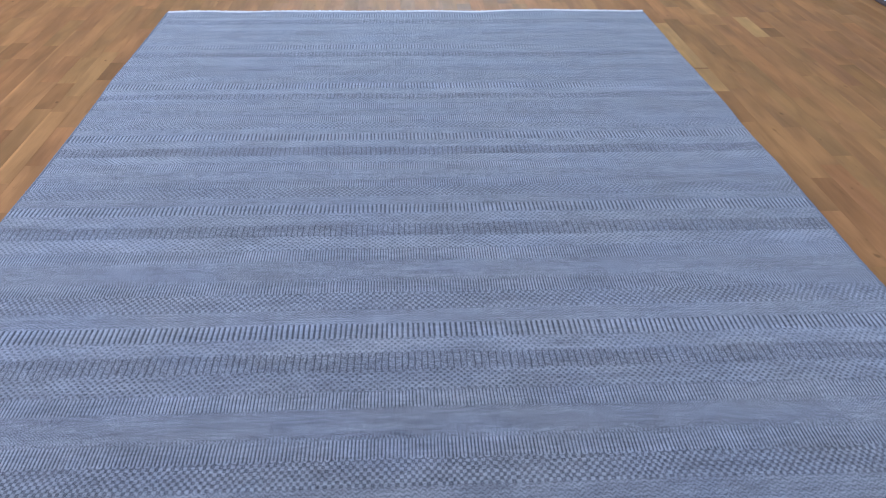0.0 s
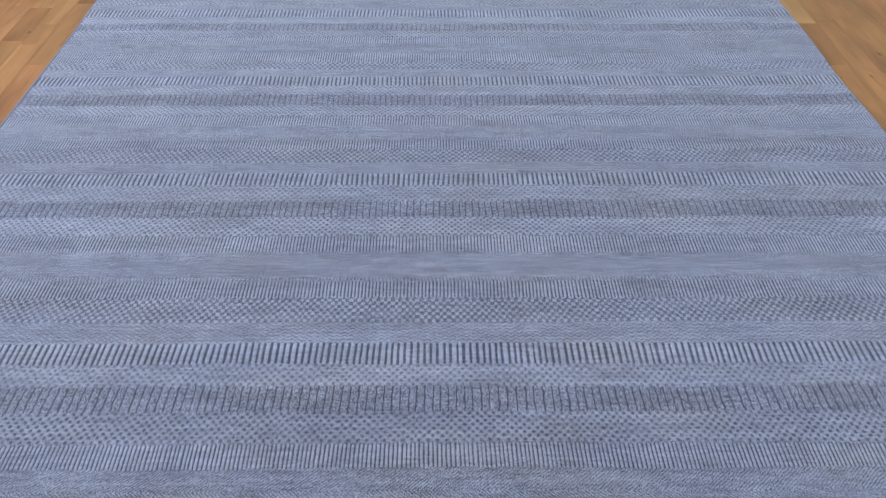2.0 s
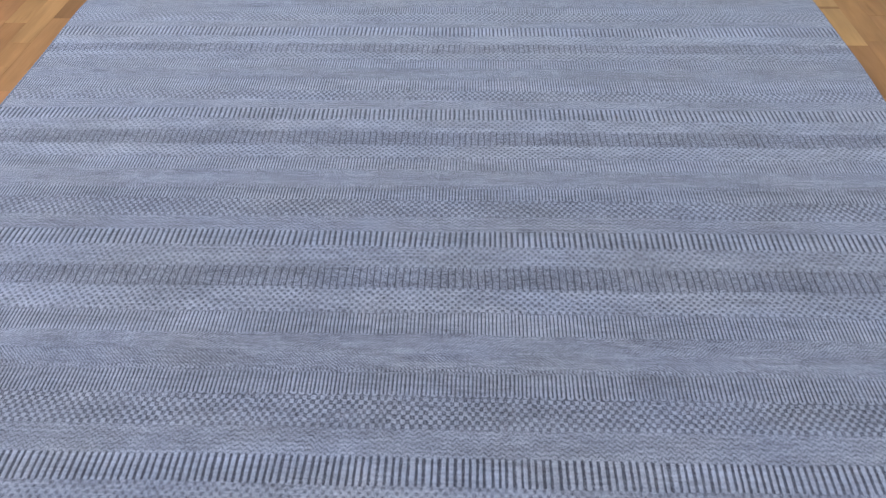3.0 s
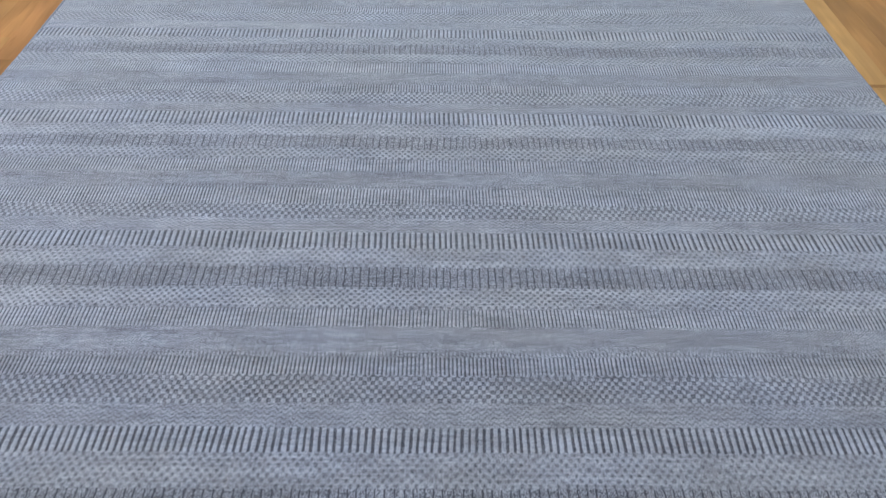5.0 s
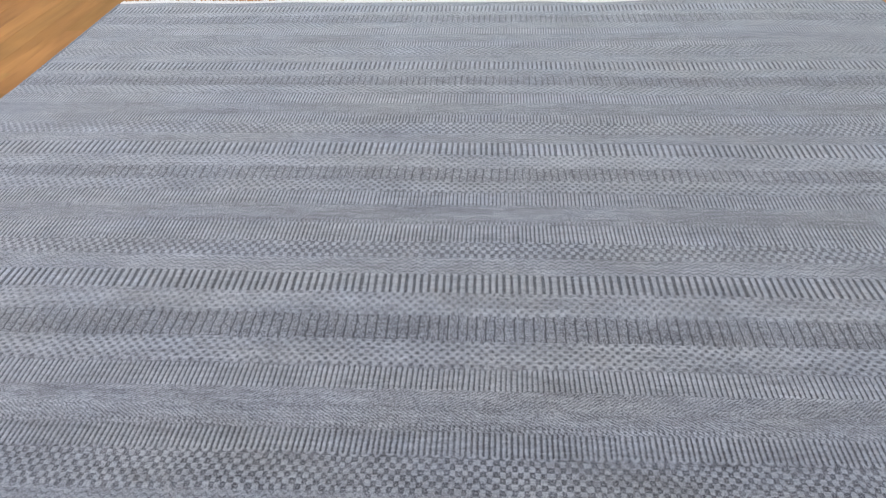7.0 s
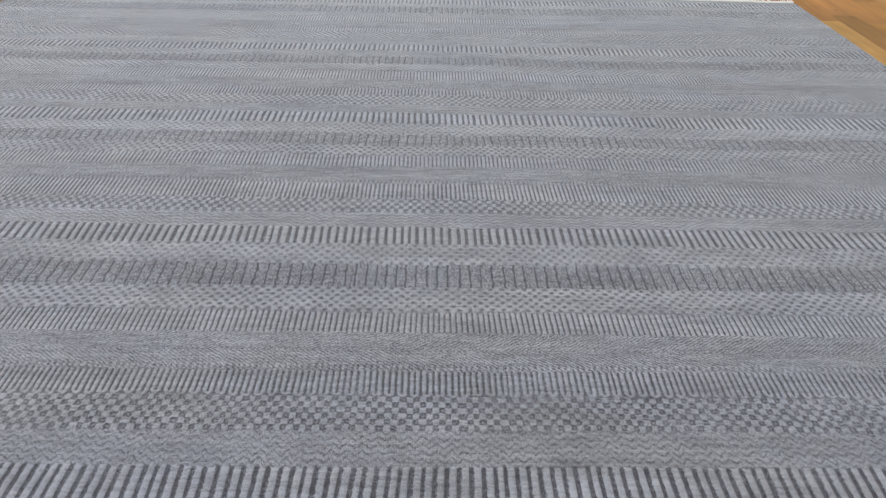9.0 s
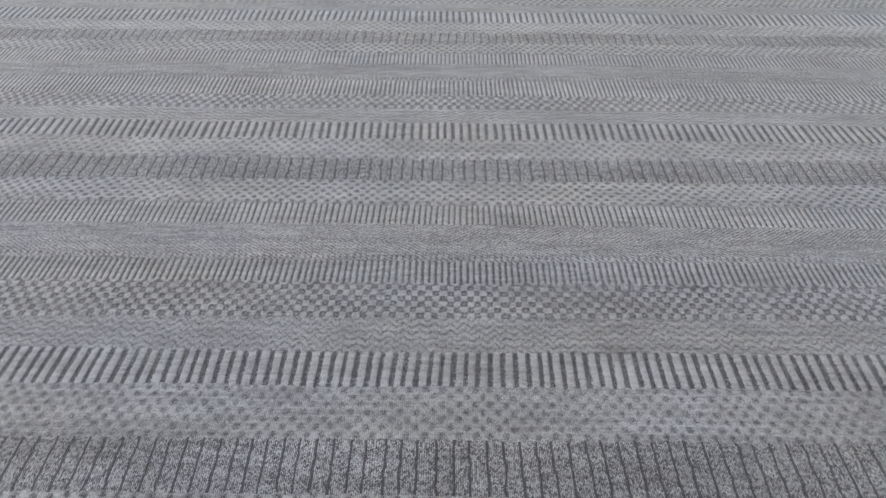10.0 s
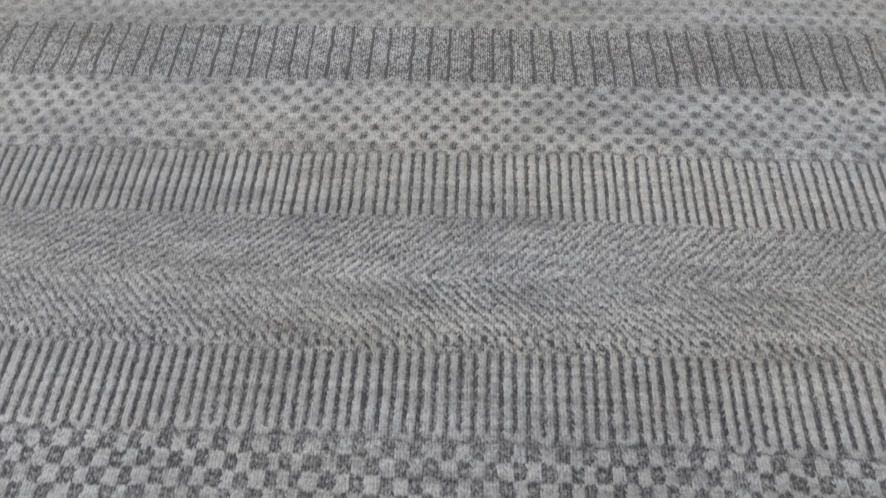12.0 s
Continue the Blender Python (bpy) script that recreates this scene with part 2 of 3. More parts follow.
def cotton(name, col):
    n = Nodes(name)
    ob = n.coords()
    v = n.noise(n.scaled(ob, (500, 120, 200)), 1, 3)
    n.bump(v, 0.5, 0.001)
    return n.base(n.times(n.mix(0.0, col, col), n.step(v, 0.25, 0.75, 0.84, 1.06)), 0.95)


def oak(name, joined):
    """Oiled oak strip: tone per plank, grain along the plank."""
    n = Nodes(name)
    if joined:
        shift = n.t.nodes.new("ShaderNodeNewGeometry").outputs["Random Per Island"]
        tone = n.add(0.34, n.mul(n.fract(n.mul(shift, 5.7)), 0.42))
    else:
        info = n.t.nodes.new("ShaderNodeObjectInfo")
        tone, shift = n.split(info.outputs["Color"])[0], info.outputs["Random"]
        glint = n.split(info.outputs["Color"])[1]
    off = n.t.nodes.new("ShaderNodeCombineXYZ")
    n.put(off.inputs[0], n.mul(shift, 37.0))
    n.put(off.inputs[1], n.mul(shift, 91.0))
    ob = n.coords()
    broad = n.noise(n.scaled(ob, (14, 1.6, 1), off.outputs[0]), 1, 4, 0.6)
    fine = n.noise(n.scaled(ob, (230, 7, 1), off.outputs[0]), 1, 3, 0.6)
    flame = n.sin(n.add(n.mul(n.noise(n.scaled(ob, (9, 1.1, 1), off.outputs[0]), 1, 2), 42.0), n.mul(broad, 3.0)))
    col = n.ramp(tone, ((0.0, (0.285, 0.142, 0.046)), (0.22, (0.365, 0.186, 0.058)), (0.6, (0.418, 0.217, 0.069)), (0.85, (0.455, 0.243, 0.079)), (1.0, (0.575, 0.335, 0.112))))
    shade = n.add(n.add(n.step(broad, 0.3, 0.72, 0.86, 1.10), n.mul(n.sub(fine, 0.5), 0.22)), n.mul(flame, 0.03))
    col = n.times(col, shade)
    # darker figure: short streaks and small knots
    streak = n.step(n.noise(n.scaled(ob, (34, 3.4, 1), off.outputs[0]), 1, 3, 0.6), 0.60, 0.76, 1.0, 0.80)
    knot = n.step(n.noise(n.scaled(ob, (21, 12, 1), off.outputs[0]), 1, 1), 0.72, 0.80, 1.0, 0.60)
    cloud = n.step(n.noise(n.scaled(ob, (4.2, 1.8, 1), off.outputs[0]), 1, 3), 0.3, 0.7, 0.85, 1.12)
    col = n.times(n.times(n.times(col, streak), knot), cloud)
    if not joined:
        # highlight along the seam, painted as a pale edge on some strips
        col = n.times(col, n.add(1.0, n.mul(glint, n.step(n.split(ob)[0], -0.0345, -0.0255, 0.26, 0.0))))
    # some strips redder, some more yellow
    hue = n.mix(n.fract(n.mul(shift, 7.3)), (1.04, 0.965, 0.99), (0.985, 1.02, 0.98))
    warm = n.t.nodes.new("ShaderNodeVectorMath")
    warm.operation = "MULTIPLY"
    n.put(warm.inputs[0], col)
    n.put(warm.inputs[1], hue)
    col = warm.outputs[0]
    wear = n.noise(n.scaled(ob, (3, 2, 1), off.outputs[0]), 1, 4)
    n.bump(fine, 0.12, 0.0006)
    return n.base(col, n.step(wear, 0.3, 0.7, 0.58, 0.72), Specular_IOR_Level=0.1)


def plaster(name, col):
    n = Nodes(name)
    ob = n.coords()
    v = n.noise(ob, 1.3, 4)
    g = n.noise(ob, 160, 3)
    n.bump(g, 0.15, 0.001)
    return n.base(n.times(n.mix(0.0, col, col), n.step(v, 0.3, 0.7, 0.95, 1.03)), 0.8)


WALL = plaster("wall_paint", (0.74, 0.73, 0.71))
CEILING = plaster("ceiling_paint", (0.8, 0.8, 0.79))
TRIM = plaster("trim_paint", (0.78, 0.78, 0.78))
SHOE = plaster("shoe_moulding_stain", (0.10, 0.065, 0.05))
OAK, OAK_FIELD = oak("oak_plank", False), oak("oak_planks_joined", True)
UNDER = plaster("subfloor_gap", (0.05, 0.035, 0.025))
COTTON = cotton("cotton_selvage", (0.90, 0.87, 0.84))
BINDING = cotton("wool_binding", (0.25, 0.262, 0.282))
BACKING = cotton("rug_backing", (0.20, 0.21, 0.24))
GLASS = Nodes("window_glass").base((1.0, 1.0, 1.0, 1.0), 0.0, Transmission_Weight=1.0, IOR=1.45)


def mesh_of(name, bm, material, smooth=False):
    me = bpy.data.meshes.new(name)
    bm.to_mesh(me)
    bm.free()
    me.materials.append(material)
    if smooth:
        me.shade_smooth()
    return me


def part(name, bm, material, parent, label="", smooth=False):
    ob = new(name, mesh_of(name, bm, material, smooth))
    ob.parent = parent
    return tagged(ob, label)


def add_box(bm, a, b, bevel=0.0):
    lo, hi = Vector(a), Vector(b)
    r = bmesh.ops.create_cube(bm, size=1)
    bmesh.ops.scale(bm, vec=hi - lo, verts=r["verts"])
    bmesh.ops.translate(bm, vec=(lo + hi) / 2, verts=r["verts"])
    if bevel:
        bmesh.ops.bevel(bm, geom=list({e for v in r["verts"] for e in v.link_edges}), offset=bevel, segments=2, affect="EDGES", profile=0.5)


# ---- the room's shell ----
TH = 0.16


def wall(name, label, along, at, out, a0, a1, openings):
    """A wall with real openings: along 'x' or 'y', its face at 'at', thickness towards out."""
    bm = bmesh.new()

    def piece(a, b, z0, z1):
        p, q = sorted((at, at + out * TH))
        if along == "x":
            add_box(bm, (a, p, z0), (b, q, z1))
        else:
            add_box(bm, (p, a, z0), (q, b, z1))

    edge = a0
    for c, w in sorted(openings):
        piece(edge, c - w / 2, FLOOR_Z - 0.03, CEIL)
        piece(c - w / 2, c + w / 2, FLOOR_Z - 0.03, SILL)
        piece(c - w / 2, c + w / 2, HEAD, CEIL)
        edge = c + w / 2
    piece(edge, a1, FLOOR_Z - 0.03, CEIL)
    return tagged(new(name, mesh_of(name, bm, WALL)), label, "wall", kind="structure")


# the openings are added for the lamps, all out of view
wall("wall_west", "plain off-white painted wall with added window openings", "y", X0, -1, Y0, Y1, WEST_ADDED_WINDOWS)
wall("wall_east", "plain off-white painted wall with an added window opening", "y", X1, 1, Y0, Y1, EAST_ADDED_WINDOWS)
wall("wall_north", "plain off-white painted wall with an added window opening", "x", Y1, 1, X0 - TH, X1 + TH, NORTH_ADDED_WINDOWS)
wall("wall_south", "plain off-white painted wall with added window openings", "x", Y0, -1, X0 - TH, X1 + TH, SOUTH_ADDED_WINDOWS)
bm = bmesh.new()
add_box(bm, (X0 - TH, Y0 - TH, CEIL), (X1 + TH, Y1 + TH, CEIL + 0.2))
tagged(new("ceiling", mesh_of("ceiling", bm, CEILING)), "plain white painted ceiling", "ceiling", kind="structure")


def window(name, along, at, centre, width):
    root = tagged(new(name), "added white framed window with clear glass, out of view", "window", kind="structure")
    root.location = (at, centre, SILL) if along == "y" else (centre, at, SILL)
    h = HEAD - SILL

    def box(bm, a0, a1, z0, z1, d0, d1, bevel=0.004):
        if along == "y":
            add_box(bm, (d0, a0, z0), (d1, a1, z1), bevel)
        else:
            add_box(bm, (a0, d0, z0), (a1, d1, z1), bevel)

    for nm, a0, a1, z0, z1 in (("window_frame", -width / 2, -width / 2 + 0.05, 0, h), ("window_frame", width / 2 - 0.05, width / 2, 0, h),
                               ("window_frame", -width / 2 + 0.05, width / 2 - 0.05, h - 0.05, h), ("window_frame", -width / 2 + 0.05, width / 2 - 0.05, 0, 0.05),
                               ("mullion", -0.025, 0.025, 0.05, h - 0.05)):
        bm = bmesh.new()
        box(bm, a0, a1, z0, z1, -0.12, -0.07)
        part(nm, bm, TRIM, root)
    for a0, a1 in ((-width / 2 + 0.05, -0.025), (0.025, width / 2 - 0.05)):
        bm = bmesh.new()
        box(bm, a0, a1, 0.05, h - 0.05, -0.098, -0.092, 0)
        part("pane", bm, GLASS, root, "clear glass pane").visible_shadow = False
    return root


# unseen windows, added to frame the lamps in each wall
for k, (wy, ww) in enumerate(WEST_ADDED_WINDOWS):
    window("window_%d" % (k + 1), "y", X0, wy, ww)
for k, (wx, ww) in enumerate(SOUTH_ADDED_WINDOWS):
    window("window_%d" % (k + 3), "x", Y0, wx, ww)
window("window_5", "x", Y1 + TH + 0.03, *NORTH_ADDED_WINDOWS[0])
window("window_6", "y", X1 + TH + 0.03, *EAST_ADDED_WINDOWS[0])


def baseboard(name, a, b, shoe):
    bm = bmesh.new()
    add_box(bm, a, b, 0.004)
    board = tagged(new(name, mesh_of(name, bm, TRIM)), "white painted baseboard with a dark shoe moulding", "baseboard", kind="structure")
    bm = bmesh.new()
    add_box(bm, *shoe, 0.006)
    part("shoe_moulding", bm, SHOE, board, "dark stained shoe moulding")


Z = FLOOR_Z
baseboard("baseboard_east", (X1 - 0.016, Y0 + 0.02, Z + 0.001), (X1 - 0.001, Y1 - 0.02, Z + 0.11), ((X1 - 0.042, Y0 + 0.02, Z + 0.001), (X1 - 0.017, Y1 - 0.02, Z + 0.024)))
baseboard("baseboard_north", (X0 + 0.06, Y1 - 0.016, Z + 0.001), (X1 - 0.06, Y1 - 0.001, Z + 0.11), ((X0 + 0.06, Y1 - 0.042, Z + 0.001), (X1 - 0.06, Y1 - 0.017, Z + 0.024)))


# ---- the rug ----
HALF, LENGTH, PILE, NEAR_END = 1.37, 3.66, 0.0, -0.045
rng = np.random.default_rng(7)


def wander(step, amount):
    """A smooth random function of one variable."""
    vals = rng.normal(0, amount, 400)

    def f(s):
        q = (np.asarray(s) + 6.0) / step
        i = np.floor(q).astype(int) % 399
        r = q - np.floor(q)
        r = r * r * (3 - 2 * r)
        return vals[i] * (1 - r) + vals[i + 1] * r
    return f


side_w, side_e = wander(0.33, 0.0035), wander(0.33, 0.0035)
swell_a, swell_b, swell_c = wander(0.55, 0.0014), wander(0.6, 0.0014), wander(0.23, 0.0008)
far_wave, near_wave = wander(0.22, 0.007), wander(0.2, 0.003)


def rug_x(x, y):
    """Sides that are not quite straight."""
    return x + np.where(x < 0, side_w(y) * (-x / HALF) ** 3, side_e(y) * (x / HALF) ** 3)


def rug_z(x, y):
    return PILE + swell_a(x + 0.4 * y) + swell_b(y - 0.3 * x) + swell_c(x - y)


# far limits of the nine bands in each repeat, from the far end to the near one
KINDS = ("broad", "faint", "lined", "dotted", "looped", "twill", "narrow", "checked", "zigzag")
REPEATS = (
    (3.610, 3.548, 3.504, 3.425, 3.365, 3.308, 3.232, 3.185, 3.118),
    (3.052, 2.993, 2.936, 2.872, 2.810, 2.747, 2.670, 2.620, 2.559),
    (2.503, 2.437, 2.373, 2.314, 2.258, 2.200, 2.120, 2.046, 1.993),
    (1.939, 1.876, 1.808, 1.736, 1.668, 1.610, 1.521, 1.465, 1.396),
    (1.336, 1.275, 1.197, 1.123, 1.041, 0.975, 0.861, 0.794, 0.715),
    (0.646, 0.582, 0.517, 0.447, 0.368, 0.304, 0.197, 0.131, 0.052),
)
ROW = {"faint": 0.0105, "dotted": 0.0103, "checked": 0.0121, "zigzag": 0.0115}
NAME = {"broad": "broad_striped_band", "faint": "faintly_dotted_band", "lined": "lined_band", "dotted": "dotted_band", "looped": "looped_stripe_band", "twill": "twill_band",
        "narrow": "narrow_striped_band", "checked": "checked_band", "zigzag": "zigzag_band", "plain": "plain_band"}
LABEL = {"broad": "broad dark and light upright stripes", "faint": "pale wool with faint dots", "lined": "dark heathered wool with thin lines", "dotted": "pale wool with dark dots",
         "looped": "narrow stripes joined in loops", "twill": "heathered grey twill", "narrow": "narrow dark and light upright stripes", "checked": "dark and light checks",
         "zigzag": "pale wool with fine zigzag lines", "plain": "plain grey blue wool"}
WOOL = {k: wool(k) for k in PERIOD}

rug = tagged(new("rug"), "blue grey hand-knotted wool rug with patterned bands on oak floor", "rug")
rug.location = (0, LENGTH / 2, FLOOR_Z)
ORIGIN = np.array((0, LENGTH / 2, FLOOR_Z))
limits = [(LENGTH - 0.004, "plain")] + [(y, k) for rep in REPEATS for y, k in zip(rep, KINDS)] + [(NEAR_END, "end")]
waves = []
for k in range(len(limits)):
    a, b, c = wander(0.5, 0.0016), wander(0.11, 0.0010), wander(0.0045, 0.0011)
    waves.append(lambda x, a=a, b=b, c=c: a(x) + b(x) + c(x))
waves[0], waves[-1] = far_wave, near_wave


def band_mesh(kind, y0, w0, y1, w1):
    """One band of knots: a grid that follows the pattern's own columns and rows, with the light yarn standing proud."""
    p, width = PERIOD[kind], y0 - y1
    per = {"twill": 5, "plain": 1, "lined": 6, "looped": 4, "narrow": 4}.get(kind, 6)
    cells = int(round(2 * HALF / p))
    cols = cells * per + 1
    n_rows = max(2, round(width / ROW[kind])) if kind in ROW else 1
    rows = n_rows * 3 + 1 if kind in ROW else 7
    ui, vi = np.meshgrid(np.linspace(0, cells, cols), np.linspace(0, 1, rows))
    drift, jitter = wander(0.16, 0.18), wander(0.013, 0.055)
    xs = ui / cells * 2 * HALF - HALF
    taper = np.clip((HALF - np.abs(xs)) / 0.05, 0, 1)
    lean = wander(0.2, 0.10)
    x = xs + taper * p * (drift(xs) + jitter(xs) + lean(xs) * (vi - 0.5))
    y = (y0 + w0(x)) * (1 - vi) + (y1 + w1(x)) * vi
    x = rug_x(x, y)
    units = vi * n_rows if kind in ROW else vi * (width / p)
    if kind == "twill":
        units = vi * 6.0
    f = 2 * np.pi * ui
    if kind in ("broad", "lined"):
        rel = np.cos(f) * (0.0007 if kind == "broad" else 0.0003)
    elif kind in ("narrow", "looped"):
        rel = np.cos(f) * 0.0006
    elif kind == "checked":
        rel = np.sin(f) * np.sin(np.pi * units) * 0.0006
    elif kind in ("dotted", "faint"):
        rel = -np.cos(f + np.pi * np.floor(np.minimum(units, n_rows - 1e-6))) * np.sin(np.pi * (units % 1.0)) * -0.0004
    elif kind == "zigzag":
        rel = np.sin(2 * np.pi * (units + 1.45 * np.abs(ui % 1 - 0.5))) * 0.0003
    else:
        rel = 0 * ui
    rel = rel * np.clip(np.minimum(vi, 1 - vi) * 14, 0, 1)
    z = rug_z(x, y) + rel
    y[-1] -= 0.0012
    z[-1] -= 0.0006
    co = np.stack((x, y, z), -1).reshape(-1, 3) - ORIGIN
    i = (np.arange(rows - 1)[:, None] * cols + np.arange(cols - 1)[None]).ravel()
    quads = np.stack((i + cols, i + cols + 1, i + 1, i), -1)
    me = bpy.data.meshes.new(NAME[kind])
    me.from_pydata(co.tolist(), [], quads.tolist())
    uv = me.uv_layers.new(name="pattern")
    flat = np.stack((ui.ravel(), units.ravel()), -1)[quads.ravel()]
    uv.data.foreach_set("uv", flat.astype(np.float32).ravel())
    uv = me.uv_layers.new(name="span")
    flat = np.stack((vi.ravel() * width, (1 - vi.ravel()) * width), -1)[quads.ravel()]
    uv.data.foreach_set("uv", flat.astype(np.float32).ravel())
    me.shade_smooth()
    me.materials.append(WOOL[kind])
    return me


for k in range(len(limits) - 1):
    (y0, kind), (y1, _) = limits[k], limits[k + 1]
    band = new(NAME[kind], band_mesh(kind, y0, waves[k], y1, waves[k + 1]))
    band.parent = rug
    tagged(band, LABEL[kind])

# backing: the rug's thickness under the pile
ys, xs = np.linspace(NEAR_END, LENGTH - 0.004, 60), np.linspace(-HALF, HALF, 40)
bm = bmesh.new()
grid = []
for y in ys:
    line = []
    for x in xs:
        yy = y + (far_wave(x) * (y / LENGTH) ** 8 + near_wave(x) * min(1, 1 - y / LENGTH) ** 8)
        xx = float(rug_x(np.array(x), yy))
        line.append((bm.verts.new(Vector((xx, yy, float(rug_z(xx, yy)) - 0.0025)) - Vector(ORIGIN)), bm.verts.new(Vector((xx, yy, FLOOR_Z + 0.001)) - Vector(ORIGIN))))
    grid.append(line)
for a in range(len(ys) - 1):
    for b in range(len(xs) - 1):
        q = [grid[a][b], grid[a][b + 1], grid[a + 1][b + 1], grid[a + 1][b]]
        bm.faces.new([v[0] for v in q])
        bm.faces.new([v[1] for v in q][::-1])
for a in range(len(ys) - 1):
    for b in (0, len(xs) - 1):
        bm.faces.new((grid[a][b][0], grid[a + 1][b][0], grid[a + 1][b][1], grid[a][b][1]))
for b in range(len(xs) - 1):
    for a in (0, len(ys) - 1):
        bm.faces.new((grid[a][b][0], grid[a][b + 1][0], grid[a][b + 1][1], grid[a][b][1]))
bmesh.ops.recalc_face_normals(bm, faces=bm.faces)
part("backing", bm, BACKING, rug, "grey woven backing")


def tube(points, radii, around=8):
    bm = bmesh.new()
    rings = []
    for k, p in enumerate(points):
        d = (Vector(points[min(k + 1, len(points) - 1)]) - Vector(points[max(k - 1, 0)])).normalized()
        side = d.cross(Vector((0, 0, 1))).normalized()
        up = side.cross(d)
        rw, rh = radii[k]
        rings.append([bm.verts.new(Vector(p) + side * rw * math.cos(q) + up * rh * math.sin(q)) for q in (2 * math.pi * j / around for j in range(around))])
    for r, s in zip(rings, rings[1:]):
        for j in range(around):
            bm.faces.new((r[j], r[(j + 1) % around], s[(j + 1) % around], s[j]))
    bm.faces.new(rings[0][::-1])
    bm.faces.new(rings[-1])
    bmesh.ops.recalc_face_normals(bm, faces=bm.faces)
    return bm


# overcast wool binding along both sides, with the small lumps of its stitches
for s in (-1, 1):
    pts, rad = [], []
    for k in range(620):
        y = NEAR_END + 0.003 + (LENGTH - NEAR_END - 0.012) * k / 619
        x = float(rug_x(np.array(s * HALF), y))
        pts.append(Vector((x, y, FLOOR_Z + 0.0072)) - Vector(ORIGIN))
        lump = 0.0007 * math.sin(k * 2.1) + random.uniform(-0.0005, 0.0005)
        rad.append((0.0058 + lump, 0.0056 + lump))
    part("binding", tube(pts, rad), BINDING, rug, "overcast blue grey wool binding", True)

# white cotton selvage at both ends, with the warp ends' ragged nap
for y_end, wave, s, wide in ((LENGTH - 0.004, far_wave, 1, 0.032), (NEAR_END, near_wave, -1, 0.026)):
    bm = bmesh.new()
    rows = []
    for k in range(900):
        x = -HALF + 2 * HALF * k / 899
        y = y_end + float(wave(x))
        r = wide + random.uniform(-0.005, 0.007) + 0.005 * math.sin(x * 17) * math.sin(x * 5.3)
        top = float(rug_z(x, y)) - 0.001
        prof = ((-0.002, top), (0.003, top + 0.003 + random.uniform(0, 0.0012)), (r * 0.7, top + 0.003 + random.uniform(-0.002, 0.003)), (r, top - 0.004), (r * 0.6, FLOOR_Z + 0.001), (-0.002, FLOOR_Z + 0.001))
        rows.append([bm.verts.new(Vector((x, y + s * d, z)) - Vector(ORIGIN)) for d, z in prof])
    for a, b in zip(rows, rows[1:]):
        for j in range(6):
            bm.faces.new((a[j], b[j], b[(j + 1) % 6], a[(j + 1) % 6]))
    bm.faces.new(rows[0])
    bm.faces.new(rows[-1])
    bmesh.ops.recalc_face_normals(bm, faces=bm.faces)
    part("selvage", bm, COTTON, rug, "white cotton selvage with short ragged fringe")

# ---- oak strip floor ----
bm = bmesh.new()
add_box(bm, (X0 - TH, Y0 - TH, FLOOR_Z - 0.06), (X1 + TH, Y1 + TH, FLOOR_Z - 0.006))
floor = tagged(new("floor", mesh_of("floor", bm, UNDER)), "oiled oak strip floor in mixed honey brown tones", "floor", kind="structure")
STRIP, GAP, CH = 0.0835, 0.0002, 0.0003
LENGTHS = (0.27, 0.36, 0.45, 0.55, 0.66, 0.78, 0.92, 1.1)


def plank_shell(length):
    """Corners and faces of a plank with eased top edges; its centre on the floor's face."""
    w, l = STRIP / 2 - GAP / 2, length / 2 - GAP / 2
    vs = [(-w, -l, -0.006), (w, -l, -0.006), (w, l, -0.006), (-w, l, -0.006), (-w, -l, -CH), (w, -l, -CH), (w, l, -CH), (-w, l, -CH),
          (-w + CH, -l + CH, 0), (w - CH, -l + CH, 0), (w - CH, l - CH, 0), (-w + CH, l - CH, 0)]
    fs = [(8, 9, 10, 11)]
    for a, b in ((0, 4), (4, 8)):
        for j in range(4):
            fs.append((a + j, a + (j + 1) % 4, b + (j + 1) % 4, b + j))
    return vs, fs


shells, plank_meshes = {}, {}


def add_length(ln):
    shells[ln] = plank_shell(ln)
    me = bpy.data.meshes.new("plank")
    me.from_pydata(shells[ln][0], [], shells[ln][1])
    me.materials.append(OAK)
    plank_meshes[ln] = me


for ln in LENGTHS:
    add_length(ln)


def near(x, y):
    """Where the walk passes beside the open floor."""
    if 3.62 < y < 4.6 and -2.0 < x < 2.3:
        return True
    return 1.3 < y < 4.4 and (-2.15 < x < -1.33 or 1.33 < x < 2.45)


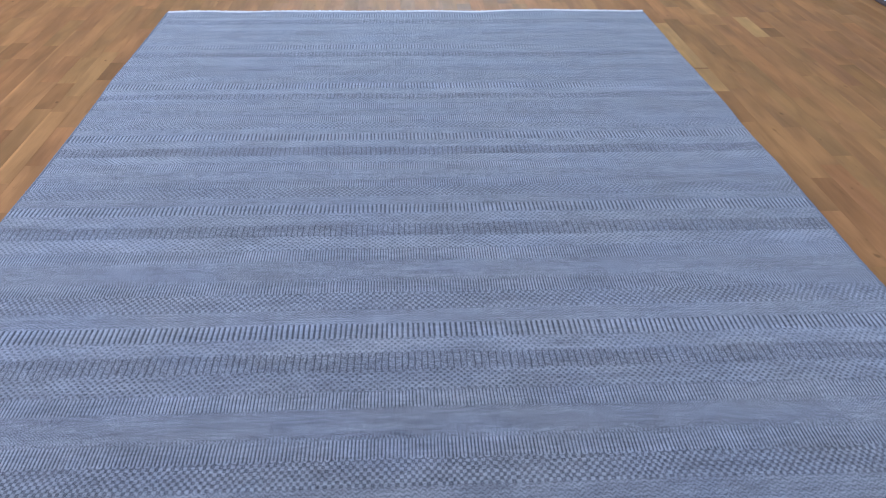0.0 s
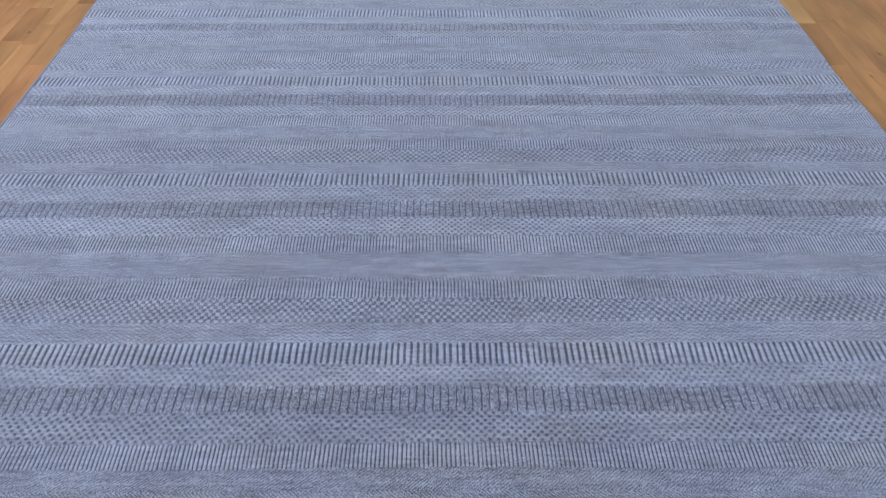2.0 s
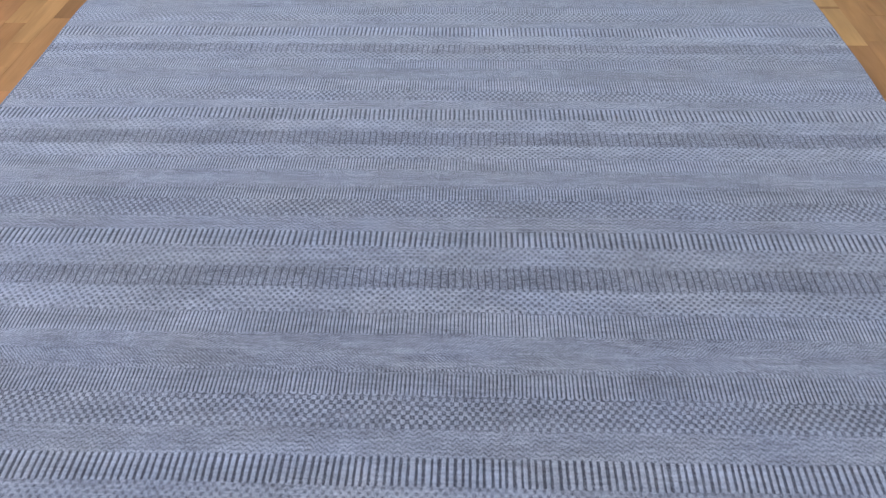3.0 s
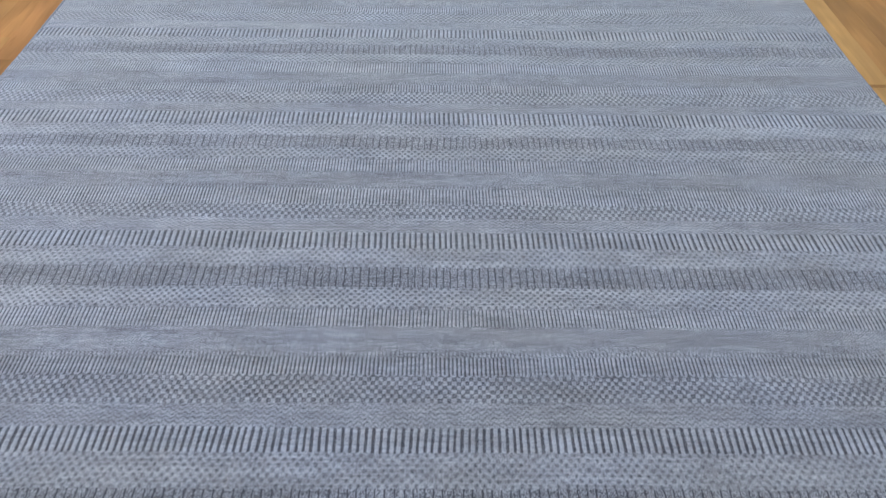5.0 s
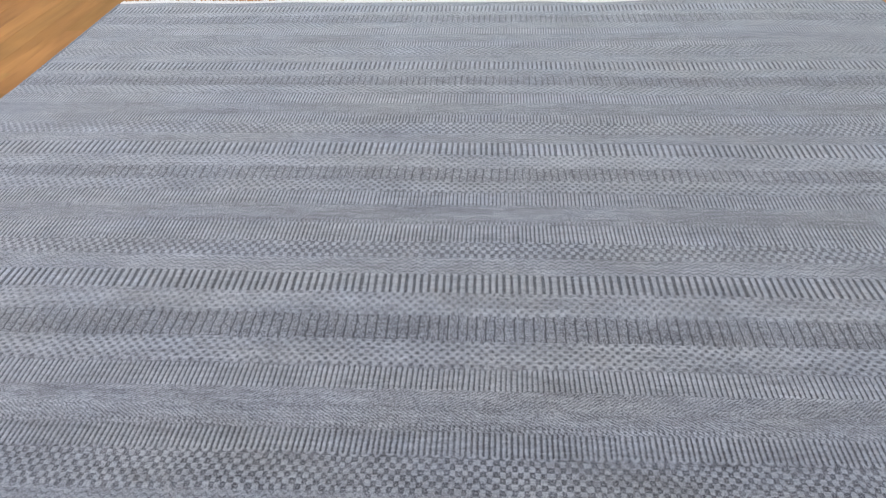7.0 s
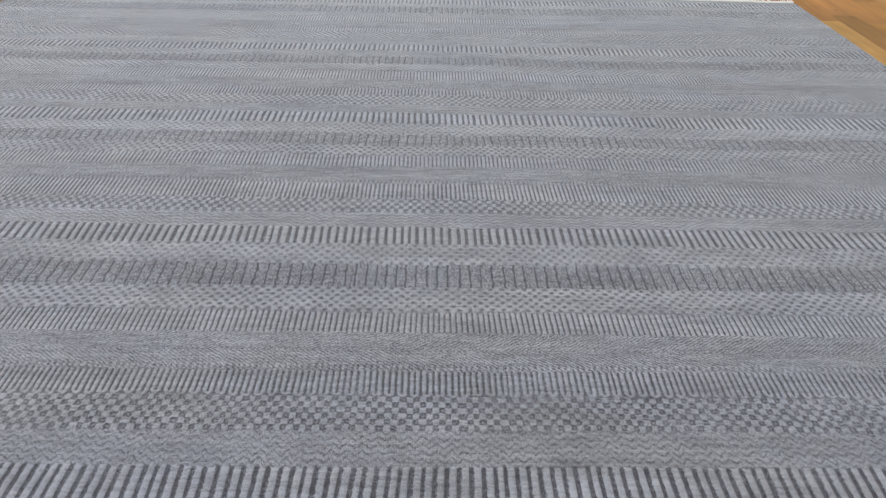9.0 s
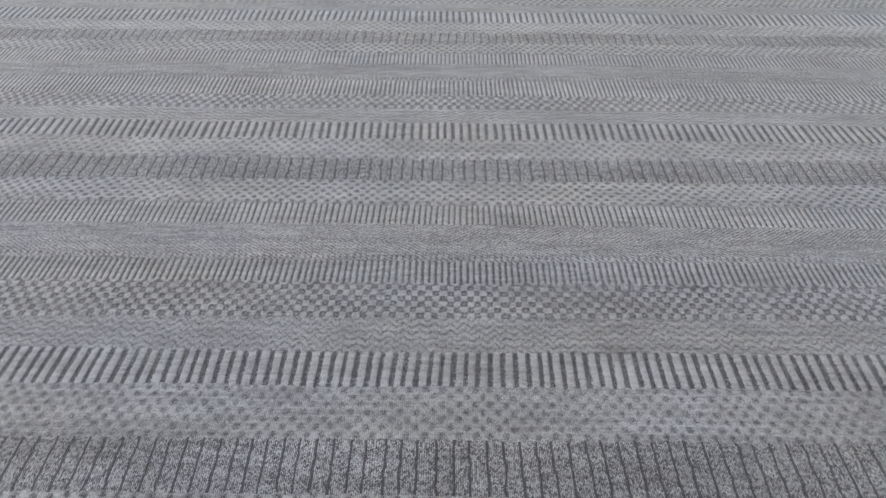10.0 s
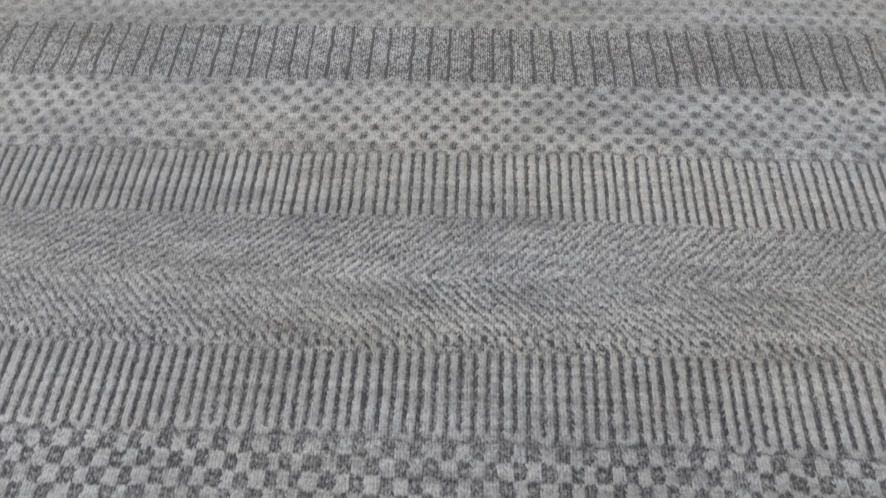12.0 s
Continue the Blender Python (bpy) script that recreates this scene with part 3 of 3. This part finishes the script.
# boards that stand out: row, near end, far end, tone, and 1 for a painted edge highlight;
# row -2's pale board stands in for a highlight on its seam
STAND_OUT = ((0, 3.20, 3.57, 1.0), (1, 3.20, 3.36, 0.12), (0, 2.59, 2.90, 0.4), (-6, 2.72, 3.46, 0.97), (-6, 2.40, 2.70, 0.93), (-2, 3.63, 4.20, 0.92), (3, 2.3, 2.75, 0.2),
             (-40, 2.60, 2.84, 0.06), (-42, 2.25, 2.56, 0.1), (-43, 1.60, 2.03, 0.08), (-41, 2.4, 3.0, 0.72), (-45, 2.2, 3.1, 0.25), (-47, 2.9, 3.15, 0.1), (-46, 2.3, 2.9, 0.22),
             (-44, 2.28, 3.36, 0.6, 1), (-41, 1.55, 2.22, 0.62, 1), (-1, 3.58, 4.05, 0.6, 1))
field_v, field_f = [], []
prng = random.Random(11)
rows_of_planks = int((X1 - X0) / STRIP) + 2
for row in range(12 - rows_of_planks, 13):
    row_x = 1.919 + STRIP * row
    fixed = sorted(f[1:] for f in STAND_OUT if f[0] == row)
    y = Y0 - prng.uniform(0, 1)
    while y < Y1:
        ln = prng.choice(LENGTHS)
        tone = min(0.78, max(0.3, prng.gauss(0.56, 0.09)))
        pale = 0
        if fixed and y >= fixed[0][0] - 0.001:
            ln, tone, pale = round(fixed[0][1] - y, 3), fixed[0][2], sum(fixed[0][3:])
            fixed.pop(0)
        elif fixed and y + ln > fixed[0][0] - 0.12:
            ln = round(fixed[0][0] - y, 3)
        if ln not in shells:
            add_length(ln)
        c = y + ln / 2
        if near(row_x, c):
            ob = new("plank", plank_meshes[ln])
            ob.parent = floor
            ob.location = (row_x, c, FLOOR_Z + prng.uniform(-0.0003, 0.0003))
            ob.color = (tone, pale, 0, 1)
        else:
            vs, fs = shells[ln]
            k0 = len(field_v)
            field_v.extend((row_x + a, c + b, FLOOR_Z + z) for a, b, z in vs)
            field_f.extend(tuple(k0 + j for j in f) for f in fs)
        y += ln
me = bpy.data.meshes.new("plank_field")
me.from_pydata(field_v, [], field_f)
me.materials.append(OAK_FIELD)
rest = new("plank_field", me)
rest.parent = floor
tagged(rest, "oak strips of mixed tone", kind="stuff")
